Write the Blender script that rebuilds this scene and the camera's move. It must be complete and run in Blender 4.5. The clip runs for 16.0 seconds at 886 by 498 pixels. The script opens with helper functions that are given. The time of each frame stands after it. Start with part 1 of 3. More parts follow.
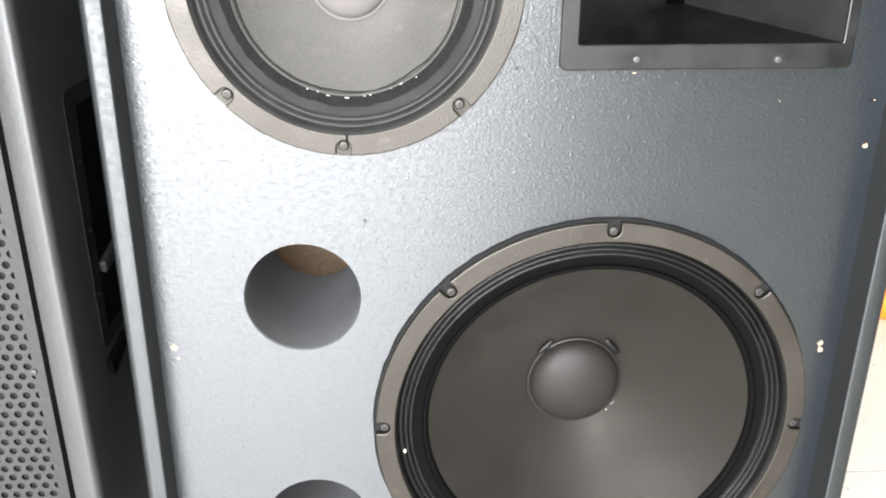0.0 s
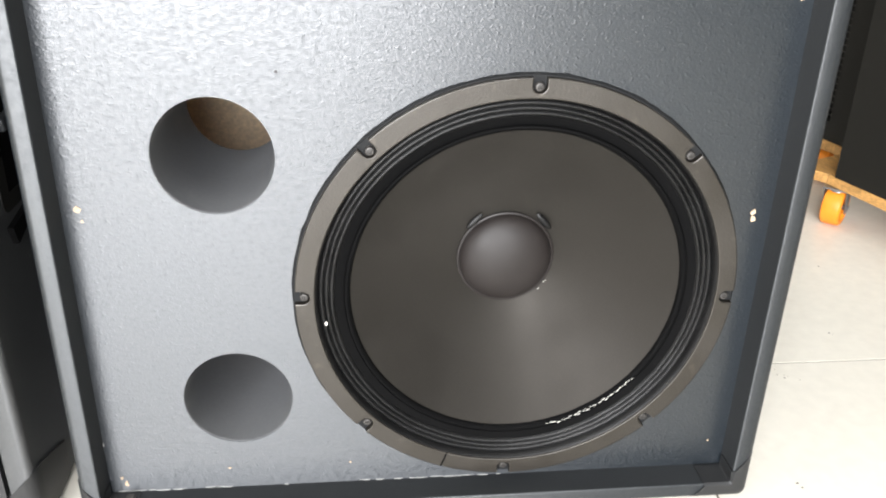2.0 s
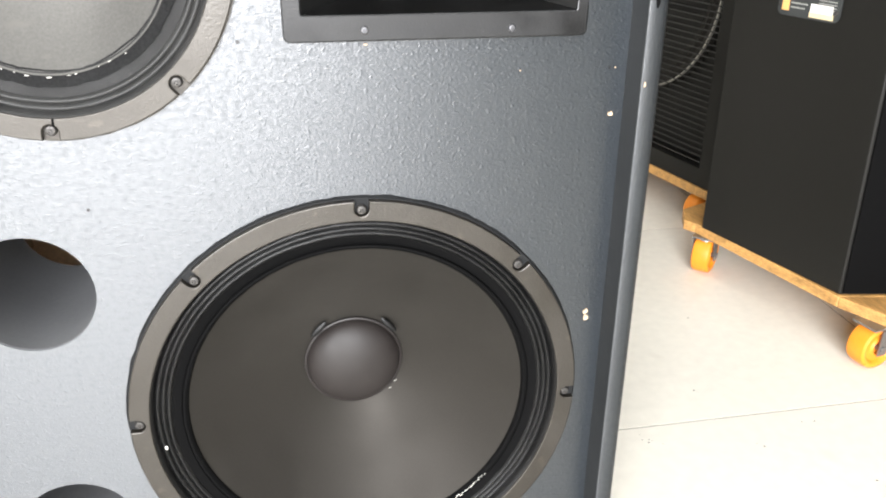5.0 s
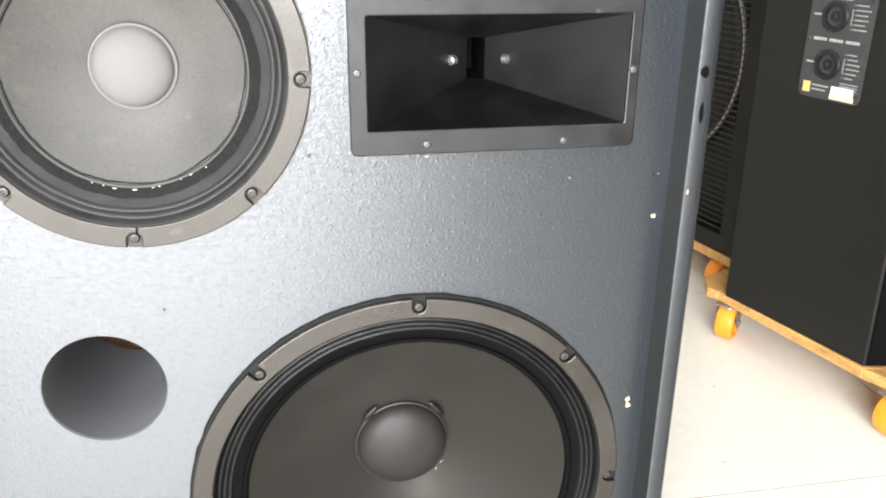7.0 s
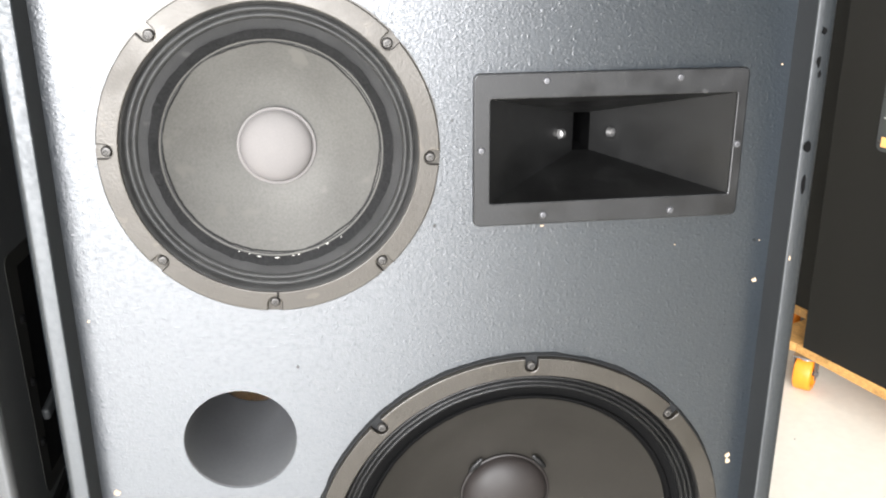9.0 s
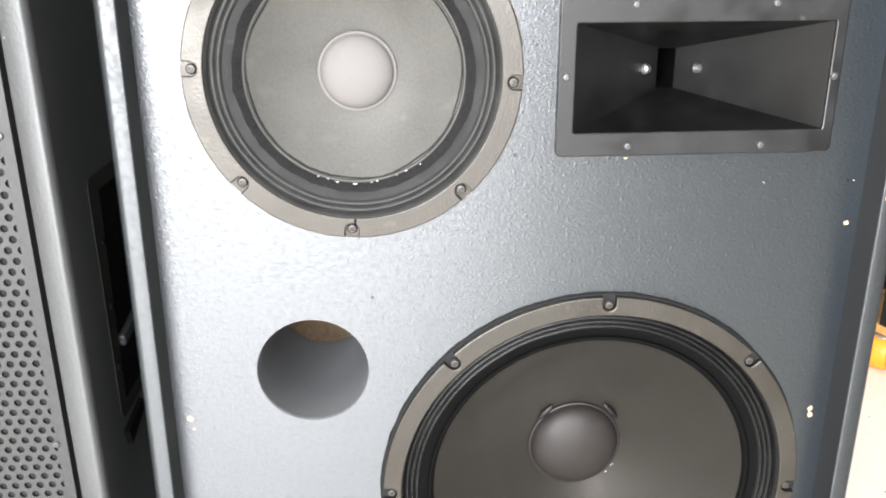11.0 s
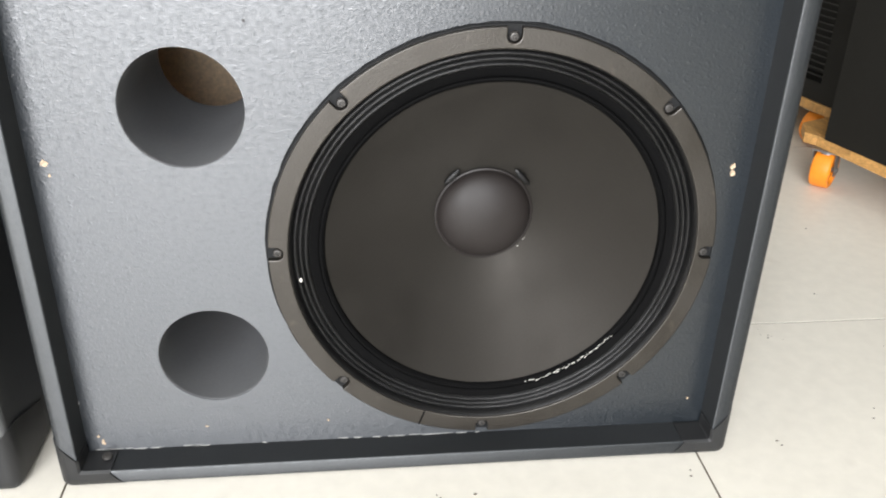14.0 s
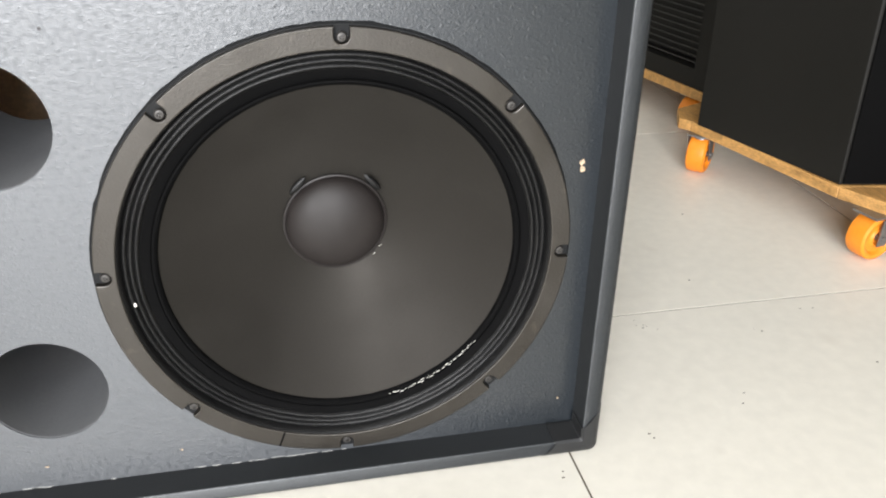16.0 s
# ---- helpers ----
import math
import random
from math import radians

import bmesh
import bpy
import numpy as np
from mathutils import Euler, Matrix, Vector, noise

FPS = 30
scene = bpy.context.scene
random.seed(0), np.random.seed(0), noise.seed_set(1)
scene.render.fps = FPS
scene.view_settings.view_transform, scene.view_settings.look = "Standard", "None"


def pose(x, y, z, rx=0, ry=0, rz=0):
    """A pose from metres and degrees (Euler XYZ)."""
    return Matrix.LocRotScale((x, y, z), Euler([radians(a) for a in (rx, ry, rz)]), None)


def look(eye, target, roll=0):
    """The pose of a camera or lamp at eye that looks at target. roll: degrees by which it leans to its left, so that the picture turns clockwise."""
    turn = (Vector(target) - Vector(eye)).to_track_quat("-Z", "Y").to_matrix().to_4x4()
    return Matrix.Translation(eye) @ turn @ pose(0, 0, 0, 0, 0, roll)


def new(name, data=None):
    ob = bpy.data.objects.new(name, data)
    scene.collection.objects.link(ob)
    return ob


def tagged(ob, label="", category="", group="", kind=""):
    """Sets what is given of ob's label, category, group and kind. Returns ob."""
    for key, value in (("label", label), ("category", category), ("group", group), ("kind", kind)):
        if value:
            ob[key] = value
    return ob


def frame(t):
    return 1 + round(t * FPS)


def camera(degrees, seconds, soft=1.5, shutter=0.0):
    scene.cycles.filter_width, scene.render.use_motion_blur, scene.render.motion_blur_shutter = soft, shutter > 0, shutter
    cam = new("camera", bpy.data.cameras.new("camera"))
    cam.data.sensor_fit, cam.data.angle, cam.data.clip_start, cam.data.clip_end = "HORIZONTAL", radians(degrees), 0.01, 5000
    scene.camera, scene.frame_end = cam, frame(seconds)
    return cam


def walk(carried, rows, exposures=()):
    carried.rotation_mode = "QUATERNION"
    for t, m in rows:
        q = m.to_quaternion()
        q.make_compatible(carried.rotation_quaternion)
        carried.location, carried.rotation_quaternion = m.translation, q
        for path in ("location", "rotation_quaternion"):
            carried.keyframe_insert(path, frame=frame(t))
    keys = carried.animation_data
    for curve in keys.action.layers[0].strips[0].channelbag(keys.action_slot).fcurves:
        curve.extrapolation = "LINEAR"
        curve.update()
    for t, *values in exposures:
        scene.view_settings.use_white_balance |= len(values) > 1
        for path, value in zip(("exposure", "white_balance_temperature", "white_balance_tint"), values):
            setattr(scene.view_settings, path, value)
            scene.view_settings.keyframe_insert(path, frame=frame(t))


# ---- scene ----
cam = camera(55.8, 16.0, soft=2.0)
PATH = [
    (0, (-0.173, -0.63, 0.64), (-0.054, 1.223, -0.104), 0.1),
    (0.5, (-0.168, -0.626, 0.625), (-0.043, 1.21, -0.159), 0.6),
    (1, (-0.167, -0.638, 0.61), (-0.024, 1.19, -0.187), 0.7),
    (1.5, (-0.157, -0.636, 0.584), (0.016, 1.171, -0.256), 1.2),
    (2, (-0.131, -0.631, 0.568), (0.053, 1.161, -0.301), 1.2),
    (2.5, (-0.097, -0.624, 0.56), (0.103, 1.154, -0.335), 1.2),
    (3, (-0.044, -0.605, 0.54), (0.186, 1.17, -0.353), 0.5),
    (3.5, (0.006, -0.592, 0.538), (0.266, 1.173, -0.367), 0.3),
    (4, (0.007, -0.596, 0.579), (0.322, 1.161, -0.322), 0.5),
    (4.5, (-0.019, -0.608, 0.617), (0.326, 1.163, -0.246), 0.4),
    (6.8, (-0.09, -0.616, 0.702), (0.279, 1.195, -0.063), 0.9),
    (7, (-0.09, -0.62, 0.702), (0.253, 1.205, -0.041), 0.5),
    (7.5, (-0.092, -0.624, 0.715), (0.237, 1.213, -0.004), 0.6),
    (8, (-0.092, -0.623, 0.726), (0.228, 1.225, 0.031), 0.4),
    (8.5, (-0.119, -0.632, 0.732), (0.176, 1.227, 0.057), -0.0),
    (9, (-0.152, -0.648, 0.737), (0.085, 1.227, 0.085), -0.6),
    (9.2, (-0.162, -0.654, 0.736), (0.053, 1.226, 0.088), -0.7),
    (11.3, (-0.175, -0.651, 0.668), (-0.081, 1.229, -0.008), -0.6),
    (11.5, (-0.174, -0.652, 0.656), (-0.093, 1.212, -0.063), -0.7),
    (12, (-0.173, -0.653, 0.623), (-0.096, 1.2, -0.126), -0.5),
    (12.5, (-0.162, -0.645, 0.584), (-0.085, 1.177, -0.236), 0.2),
    (13, (-0.155, -0.64, 0.567), (-0.061, 1.163, -0.293), 0.4),
    (13.5, (-0.141, -0.639, 0.557), (-0.011, 1.144, -0.34), 0.7),
    (14, (-0.112, -0.631, 0.552), (0.076, 1.13, -0.377), 1.2),
    (14.5, (-0.098, -0.628, 0.546), (0.146, 1.122, -0.392), 1.3),
    (15, (-0.078, -0.623, 0.546), (0.197, 1.118, -0.399), 1.1),
    (15.5, (-0.06, -0.612, 0.544), (0.268, 1.118, -0.405), 1.1),
    (16, (-0.049, -0.605, 0.55), (0.329, 1.119, -0.391), 1.0),
]
EXPOSURES = [(0, 0.0), (1, -0.08), (2, -0.28), (3, -0.54), (3.5, -0.54), (4.5, -0.2), (7, 0.0), (9, 0.0), (11.5, 0.05), (12, 0.0), (12.5, -0.12), (13, -0.42), (13.5, -0.60), (14.5, -0.78), (16, -0.74)]
walk(cam, [(t, look(eye, target, roll)) for t, eye, target, roll in PATH], EXPOSURES)

# ---- light ----
world = bpy.data.worlds.new("world")
scene.world = world
world.use_nodes = True
wn = world.node_tree.nodes
sky = wn.new("ShaderNodeTexSky")
sky.sky_type = "NISHITA"
sky.sun_disc = False
sky.sun_elevation, sky.sun_rotation = radians(40), radians(200)
world.node_tree.links.new(sky.outputs[0], wn["Background"].inputs[0])
wn["Background"].inputs[1].default_value = 0.10


def area(name, eye, target, sx, sy, power, colour):
    lamp = bpy.data.lights.new(name, "AREA")
    lamp.shape, lamp.size, lamp.size_y, lamp.energy, lamp.color = "RECTANGLE", sx, sy, power, colour
    ob = new(name, lamp)
    ob.matrix_world = look(eye, target)
    return ob


# daylight through the wide open door behind the camera, from the horizon up
area("door_daylight", (-0.94, -3.15, 1.20), (-0.94, 0, 1.20), 2.38, 1.76, 575, (0.962, 0.965, 0.99))


# ---- materials ----
def material(name, colour, rough=0.5, metal=0.0, vary=0.12, grain=200.0, stain=6.0, bump=0.1, dist=0.001, stretch=(1, 1, 1),
             rough_vary=0.08, spec=0.5, fleck=None, specks=None, tint=(1, 1, 1), aniso=0.0, turn=("X", 0.0), rough_scale=0.0, coat=None):
    m = bpy.data.materials.new(name)
    m.use_nodes = True
    nt = m.node_tree
    n, l = nt.nodes, nt.links
    p = n["Principled BSDF"]
    p.inputs["Metallic"].default_value = metal
    p.inputs["Specular IOR Level"].default_value = spec
    p.inputs["Specular Tint"].default_value = (*tint, 1)
    tc, mp = n.new("ShaderNodeTexCoord"), n.new("ShaderNodeMapping")
    mp.inputs["Scale"].default_value = stretch
    l.new(tc.outputs["Object"], mp.inputs[0])

    def noise_tex(scale, detail):
        t = n.new("ShaderNodeTexNoise")
        t.inputs["Scale"].default_value, t.inputs["Detail"].default_value = scale, detail
        l.new(mp.outputs[0], t.inputs["Vector"])
        return t.outputs["Fac"]

    fine, broad = noise_tex(grain, 4), noise_tex(stain, 5)
    mix = n.new("ShaderNodeMath")
    mix.operation = "ADD"
    l.new(fine, mix.inputs[0]), l.new(broad, mix.inputs[1])
    ramp = n.new("ShaderNodeMapRange")
    ramp.inputs[1].default_value, ramp.inputs[2].default_value = 0.7, 1.3
    ramp.inputs[3].default_value, ramp.inputs[4].default_value = 1 - vary, 1 + vary
    l.new(mix.outputs[0], ramp.inputs[0])
    mul = n.new("ShaderNodeVectorMath")
    mul.operation = "SCALE"
    mul.inputs[0].default_value = colour
    l.new(ramp.outputs[0], mul.inputs["Scale"])
    out = mul.outputs[0]
    if fleck:
        fcol, fscale, edge = fleck
        t = noise_tex(fscale, 2)
        f = n.new("ShaderNodeMapRange")
        f.inputs[1].default_value, f.inputs[2].default_value = edge, edge + 0.06
        l.new(t, f.inputs[0])
        mx = n.new("ShaderNodeMix")
        mx.data_type = "RGBA"
        l.new(f.outputs[0], mx.inputs["Factor"])
        l.new(out, mx.inputs["A"])
        mx.inputs["B"].default_value = (*fcol, 1)
        out = mx.outputs["Result"]
    l.new(out, p.inputs["Base Color"])
    rr = n.new("ShaderNodeMapRange")
    rr.inputs[1].default_value, rr.inputs[2].default_value = 0.3, 0.7
    rr.inputs[3].default_value, rr.inputs[4].default_value = max(0.02, rough - rough_vary), min(1, rough + rough_vary)
    l.new(noise_tex(rough_scale, 2) if rough_scale else broad, rr.inputs[0])
    l.new(rr.outputs[0], p.inputs["Roughness"])
    if aniso:
        # strokes or fibres: the sheen spreads further one way than the other
        tan = n.new("ShaderNodeTangent")
        tan.direction_type, tan.axis = "RADIAL", turn[0]
        p.inputs["Anisotropic Rotation"].default_value = turn[1]
        p.inputs["Anisotropic"].default_value = aniso
        l.new(tan.outputs[0], p.inputs["Tangent"])
    if bump:
        b = n.new("ShaderNodeBump")
        b.inputs["Strength"].default_value, b.inputs["Distance"].default_value = bump, dist
        height = fine
        if specks:
            sp = n.new("ShaderNodeMapRange")
            sp.inputs[1].default_value, sp.inputs[2].default_value, sp.inputs[4].default_value = specks[1], specks[1] + 0.10, specks[2]
            l.new(noise_tex(specks[0], 1), sp.inputs[0])
            add = n.new("ShaderNodeMath")
            add.operation = "ADD"
            l.new(fine, add.inputs[0]), l.new(sp.outputs[0], add.inputs[1])
            height = add.outputs[0]
        l.new(height, b.inputs["Height"])
        l.new(b.outputs[0], p.inputs["Normal"])
        l.new(b.outputs[0], p.inputs["Coat Normal"])
    if coat:
        p.inputs["Coat Weight"].default_value, p.inputs["Coat Roughness"].default_value = coat
    return m


PAINT = material("textured_blue_grey_paint", (0.0040, 0.0070, 0.0100), 0.46, aniso=0.84, coat=(0.55, 0.27), rough_vary=0.12, rough_scale=260, tint=(0.955, 0.975, 1.0), vary=0.15, grain=520, stain=5, bump=0.21, dist=0.0010, stretch=(0.75, 1, 1.05), spec=1.0, specks=(300, 0.60, 0.42), fleck=((0.2, 0.2, 0.2), 170, 0.77))
EDGE = material("textured_edge_paint", (0.0056, 0.0074, 0.0092), 0.46, aniso=0.72, rough_vary=0.10, rough_scale=260, spec=0.85, tint=(0.96, 0.985, 1.0), vary=0.14, grain=420, bump=0.15, dist=0.0009, fleck=((0.12, 0.12, 0.12), 120, 0.76))
# edge paint made paler to stand for light bounced into the gap between cabinets
SIDE = material("gap_lit_edge_paint", (0.030, 0.031, 0.031), 0.48, aniso=0.72, spec=0.7, tint=(0.97, 0.985, 1.0), vary=0.16, grain=420, bump=0.2, dist=0.0009, fleck=((0.12, 0.12, 0.12), 120, 0.76))
LINING = material("dark_rebate_paint", (0.0095, 0.0112, 0.0125), 0.62, vary=0.15, grain=300, bump=0.2, dist=0.0006)
PROTECTOR = material("dark_grey_plastic", (0.012, 0.0125, 0.013), 0.5, grain=500, bump=0.15, dist=0.0004)
RING = material("bronze_grey_enamel", (0.0100, 0.0080, 0.0058), 0.43, metal=0.0, spec=0.7, tint=(1.0, 0.96, 0.90), vary=0.22, grain=500, stain=22, bump=0.35, dist=0.0005, rough_vary=0.12, fleck=((0.026, 0.021, 0.016), 60, 0.66))
FLANGE = material("dark_gasket", (0.009, 0.0095, 0.010), 0.7, spec=0.2, grain=400, bump=0.4, dist=0.0008)
SURROUND = material("coated_black_cloth", (0.0030, 0.0030, 0.0031), 0.42, spec=0.30, vary=0.25, grain=700, stain=30, bump=0.7, dist=0.0005)
CONE = material("charcoal_paper_cone", (0.0132, 0.0122, 0.0106), 0.60, aniso=0.5, turn=("Y", 0.25), spec=0.27, tint=(1.0, 0.93, 0.85), vary=0.16, grain=600, stain=14, bump=0.25, dist=0.0003)
CAP = material("charcoal_paper_cap", (0.015, 0.0122, 0.0112), 0.55, spec=0.34, vary=0.10, grain=900, stain=20, bump=0.2, dist=0.0003)
MIDCONE = material("grey_paper_cone", (0.053, 0.0520, 0.0482), 0.55, aniso=0.5, turn=("Y", 0.25), spec=0.5, tint=(1.0, 0.97, 0.92), vary=0.22, grain=500, stain=16, bump=0.3, dist=0.0003, fleck=((0.066, 0.064, 0.058), 38, 0.64))
MIDCAP = material("pale_grey_cap", (0.135, 0.127, 0.124), 0.85, spec=0.2, vary=0.06, grain=900, stain=20, bump=0.15, dist=0.0002)
MIDSURROUND = material("dusty_grey_cloth", (0.0085, 0.0085, 0.0083), 0.65, spec=0.25, vary=0.3, grain=800, stain=40, bump=0.35, dist=0.0005, fleck=((0.02, 0.02, 0.019), 70, 0.64))
MIDCLOTH = material("dusty_grey_cloth_rolls", (0.018, 0.018, 0.0175), 0.55, spec=0.35, vary=0.35, grain=700, stain=40, bump=0.5, dist=0.0005)
# black cone-edge coating; also laid on for shade in handle, throat and subwoofer front
BAND = material("matt_black_coating_and_shade", (0.0022, 0.0022, 0.0023), 0.75, spec=0.06, vary=0.2, grain=700, stain=40, bump=0.3, dist=0.0004)
COATING = material("grey_black_brushed_coating", (0.016, 0.016, 0.0162), 0.7, spec=0.2, vary=0.4, grain=500, stain=45, bump=0.4, dist=0.0004)
HORN = material("black_moulded_plastic", (0.0055, 0.0056, 0.0060), 0.42, spec=0.42, vary=0.35, grain=500, stain=30, bump=0.22, dist=0.0004, rough_vary=0.14, fleck=((0.03, 0.03, 0.031), 90, 0.70))
# the flange's black plastic, darker here to put the mouth's shade into the colour
MOUTH = material("shaded_horn_inside", (0.0026, 0.0026, 0.0025), 0.45, spec=0.40, vary=0.3, grain=500, stain=24, bump=0.12, dist=0.0003, rough_vary=0.1, fleck=((0.02, 0.02, 0.021), 80, 0.73))
STEEL = material("zinc_steel", (0.25, 0.245, 0.24), 0.42, metal=0.85, grain=400, bump=0.1, dist=0.0003)
TRIM = material("bright_trim_metal", (0.62, 0.60, 0.55), 0.35, metal=0.9, grain=400, bump=0.1, dist=0.0003)
SCREWDARK = material("dull_steel_screw", (0.05, 0.047, 0.044), 0.45, metal=0.4, grain=400, bump=0.1, dist=0.0003)
TUBE = material("grey_tube_paint", (0.105, 0.108, 0.112), 0.6, vary=0.08, grain=300, stain=12, bump=0.15, dist=0.0005)
RAW = material("raw_fibreboard", (0.84, 0.66, 0.46), 0.75, vary=0.2, grain=250, stain=8, bump=0.3, dist=0.0008)
CHIP = material("bare_wood_chip", (0.38, 0.29, 0.20), 0.8, vary=0.5, grain=700, stain=80, bump=0.5, dist=0.0006)
WORN = material("paint_worn_to_primer", (0.30, 0.30, 0.29), 0.6, vary=0.4, grain=700, stain=80, bump=0.3, dist=0.0004)
GRILLE = material("grey_powder_coat", (0.030, 0.030, 0.0305), 0.52, spec=0.4, vary=0.10, grain=600, stain=9, bump=0.15, dist=0.0003)
FOAM = material("dusty_grey_foam", (0.020, 0.0195, 0.0185), 0.95, spec=0.1, vary=0.3, grain=300, stain=12, bump=0.6, dist=0.001)
BLACK = material("satin_black_paint", (0.0078, 0.0074, 0.0060), 0.55, spec=0.25, vary=0.12, grain=500, stain=4, bump=0.15, dist=0.0004)
BLACKGRILLE = material("black_wire", (0.022, 0.021, 0.019), 0.45, spec=0.4, grain=400, bump=0.1, dist=0.0003)
SOCKETMAT = material("black_socket_plastic", (0.006, 0.006, 0.0065), 0.35, grain=500, bump=0.05, dist=0.0002)
PLATE = material("grey_anodised_plate", (0.034, 0.037, 0.036), 0.6, metal=0.2, vary=0.08, grain=500, bump=0.05, dist=0.0002)
PRINT = material("white_print", (0.26, 0.26, 0.24), 0.6, grain=900, stain=200, vary=0.25, bump=0)
ORANGEPRINT = material("orange_print", (0.70, 0.36, 0.12), 0.6, grain=600, bump=0)
STICKER = material("paper_sticker", (0.75, 0.72, 0.66), 0.7, grain=600, bump=0.1, dist=0.0002)
TAPE = material("yellowed_tape", (0.62, 0.50, 0.30), 0.6, grain=600, bump=0.1, dist=0.0002)
WOOD = material("varnished_plank", (0.44, 0.235, 0.072), 0.6, vary=0.45, grain=60, stain=9, bump=0.25, dist=0.0006, stretch=(9, 1.2, 9))
WHEELMAT = material("orange_nylon", (0.80, 0.25, 0.016), 0.45, vary=0.10, grain=300, stain=40, bump=0.1, dist=0.0004)
TILE = material("polished_cream_tile", (0.765, 0.732, 0.648), 0.42, vary=0.05, grain=60, stain=3, bump=0.03, dist=0.0005, rough_vary=0.04,
                fleck=((0.68, 0.64, 0.56), 9, 0.68))
GROUT = material("dirty_grout", (0.10, 0.08, 0.055), 0.9, grain=200, bump=0.3)
WALLMAT = material("white_wall_paint", (0.45, 0.44, 0.42), 0.8, vary=0.04, grain=120, stain=1.5, bump=0.15)
# unseen south and east walls, kept dark so they reflect less onto the board
GREYWALL = material("unseen_dark_wall", (0.085, 0.085, 0.083), 0.8, vary=0.05, grain=120, stain=1.5, bump=0.15)
CEILMAT = material("white_ceiling_paint", (0.6, 0.6, 0.58), 0.85, vary=0.03, grain=100, stain=1, bump=0.1)
ALU = material("white_door_frame", (0.7, 0.7, 0.7), 0.4, grain=200, bump=0.05)


# ---- building helpers ----
def mesh_of(name, bm, mat, smooth=False, angle=0.6):
    bmesh.ops.recalc_face_normals(bm, faces=bm.faces)
    if smooth:
        for f in bm.faces:
            f.smooth = True
        for e in bm.edges:
            if len(e.link_faces) == 2 and e.calc_face_angle(0) > angle:
                e.smooth = False
    me = bpy.data.meshes.new(name)
    bm.to_mesh(me)
    bm.free()
    me.materials.append(mat)
    return me


def part(name, bm, mat, parent=None, label="", smooth=False, angle=0.6):
    """One mesh object under a thing or a part; bm in the thing's own metres."""
    ob = new(name, mesh_of(name, bm, mat, smooth, angle))
    if parent is not None:
        ob.parent = parent
    if label:
        ob["label"] = label
    return ob


def shared(name, me, m, parent):
    ob = new(name, me)
    ob.parent = parent
    ob.matrix_basis = m
    return ob


def thing(name, m, label, category, group=""):
    ob = new(name)
    ob.empty_display_size = 0.05
    ob.matrix_world = m
    return tagged(ob, label, category, group)


def box(bm, x0, x1, y0, y1, z0, z1, bevel=0.0, seg=2):
    r = bmesh.ops.create_cube(bm, size=1.0, matrix=Matrix.Translation(((x0 + x1) / 2, (y0 + y1) / 2, (z0 + z1) / 2)) @ Matrix.Diagonal((x1 - x0, y1 - y0, z1 - z0, 1)))
    if bevel:
        es = list({e for v in r["verts"] for e in v.link_edges})
        bmesh.ops.bevel(bm, geom=es, offset=bevel, segments=seg, affect="EDGES", profile=0.5)
    return bm


def lathe(bm, profile, seg=64, cx=0.0, cz=0.0):
    """Turns (radius, y) pairs about the y axis through (cx, cz); a radius of 0 closes the end."""
    rings = []
    for r, y in profile:
        if r <= 0:
            rings.append([bm.verts.new((cx, y, cz))])
        else:
            rings.append([bm.verts.new((cx + r * math.cos(2 * math.pi * i / seg), y, cz + r * math.sin(2 * math.pi * i / seg))) for i in range(seg)])
    for a, b in zip(rings, rings[1:]):
        for i in range(seg):
            j = (i + 1) % seg
            if len(a) == 1 and len(b) > 1:
                bm.faces.new((a[0], b[i], b[j]))
            elif len(b) == 1 and len(a) > 1:
                bm.faces.new((a[i], b[0], a[j]))
            elif len(a) > 1:
                bm.faces.new((a[i], b[i], b[j], a[j]))
    return bm


def fill_loops(bm, loops, y0, y1):
    """A plate between y0 and y1 from closed (x, z) outlines; the later ones are holes."""
    edges = []
    for loop in loops:
        vs = [bm.verts.new((x, y0, z)) for x, z in loop]
        edges += [bm.edges.new((a, b)) for a, b in zip(vs, vs[1:] + vs[:1])]
    front = bmesh.ops.triangle_fill(bm, use_beauty=True, edges=edges)
    faces = [f for f in front["geom"] if isinstance(f, bmesh.types.BMFace)]
    ext = bmesh.ops.extrude_face_region(bm, geom=faces, use_keep_orig=True)
    for v in ext["geom"]:
        if isinstance(v, bmesh.types.BMVert):
            v.co.y += y1 - y0
    return bm


def circle(cx, cz, r, n=64, a0=0.0):
    return [(cx + r * math.cos(a0 + 2 * math.pi * i / n), cz + r * math.sin(a0 + 2 * math.pi * i / n)) for i in range(n)]


def round_rect(x0, x1, z0, z1, r, n=4):
    pts = []
    for cx, cz, a in ((x1 - r, z0 + r, -90), (x1 - r, z1 - r, 0), (x0 + r, z1 - r, 90), (x0 + r, z0 + r, 180)):
        for i in range(n + 1):
            b = radians(a + 90 * i / n)
            pts.append((cx + r * math.cos(b), cz + r * math.sin(b)))
    return pts


def loops_to_bm(bm, loops, close_last=False, close_first=False):
    """Skins a row of closed 3D outlines that have equal counts."""
    rings = [[bm.verts.new(p) for p in loop] for loop in loops]
    n = len(rings[0])
    for a, b in zip(rings, rings[1:]):
        for i in range(n):
            j = (i + 1) % n
            bm.faces.new((a[i], b[i], b[j], a[j]))
    if close_last:
        bm.faces.new(rings[-1])
    if close_first:
        bm.faces.new(rings[0][::-1])
    return bm


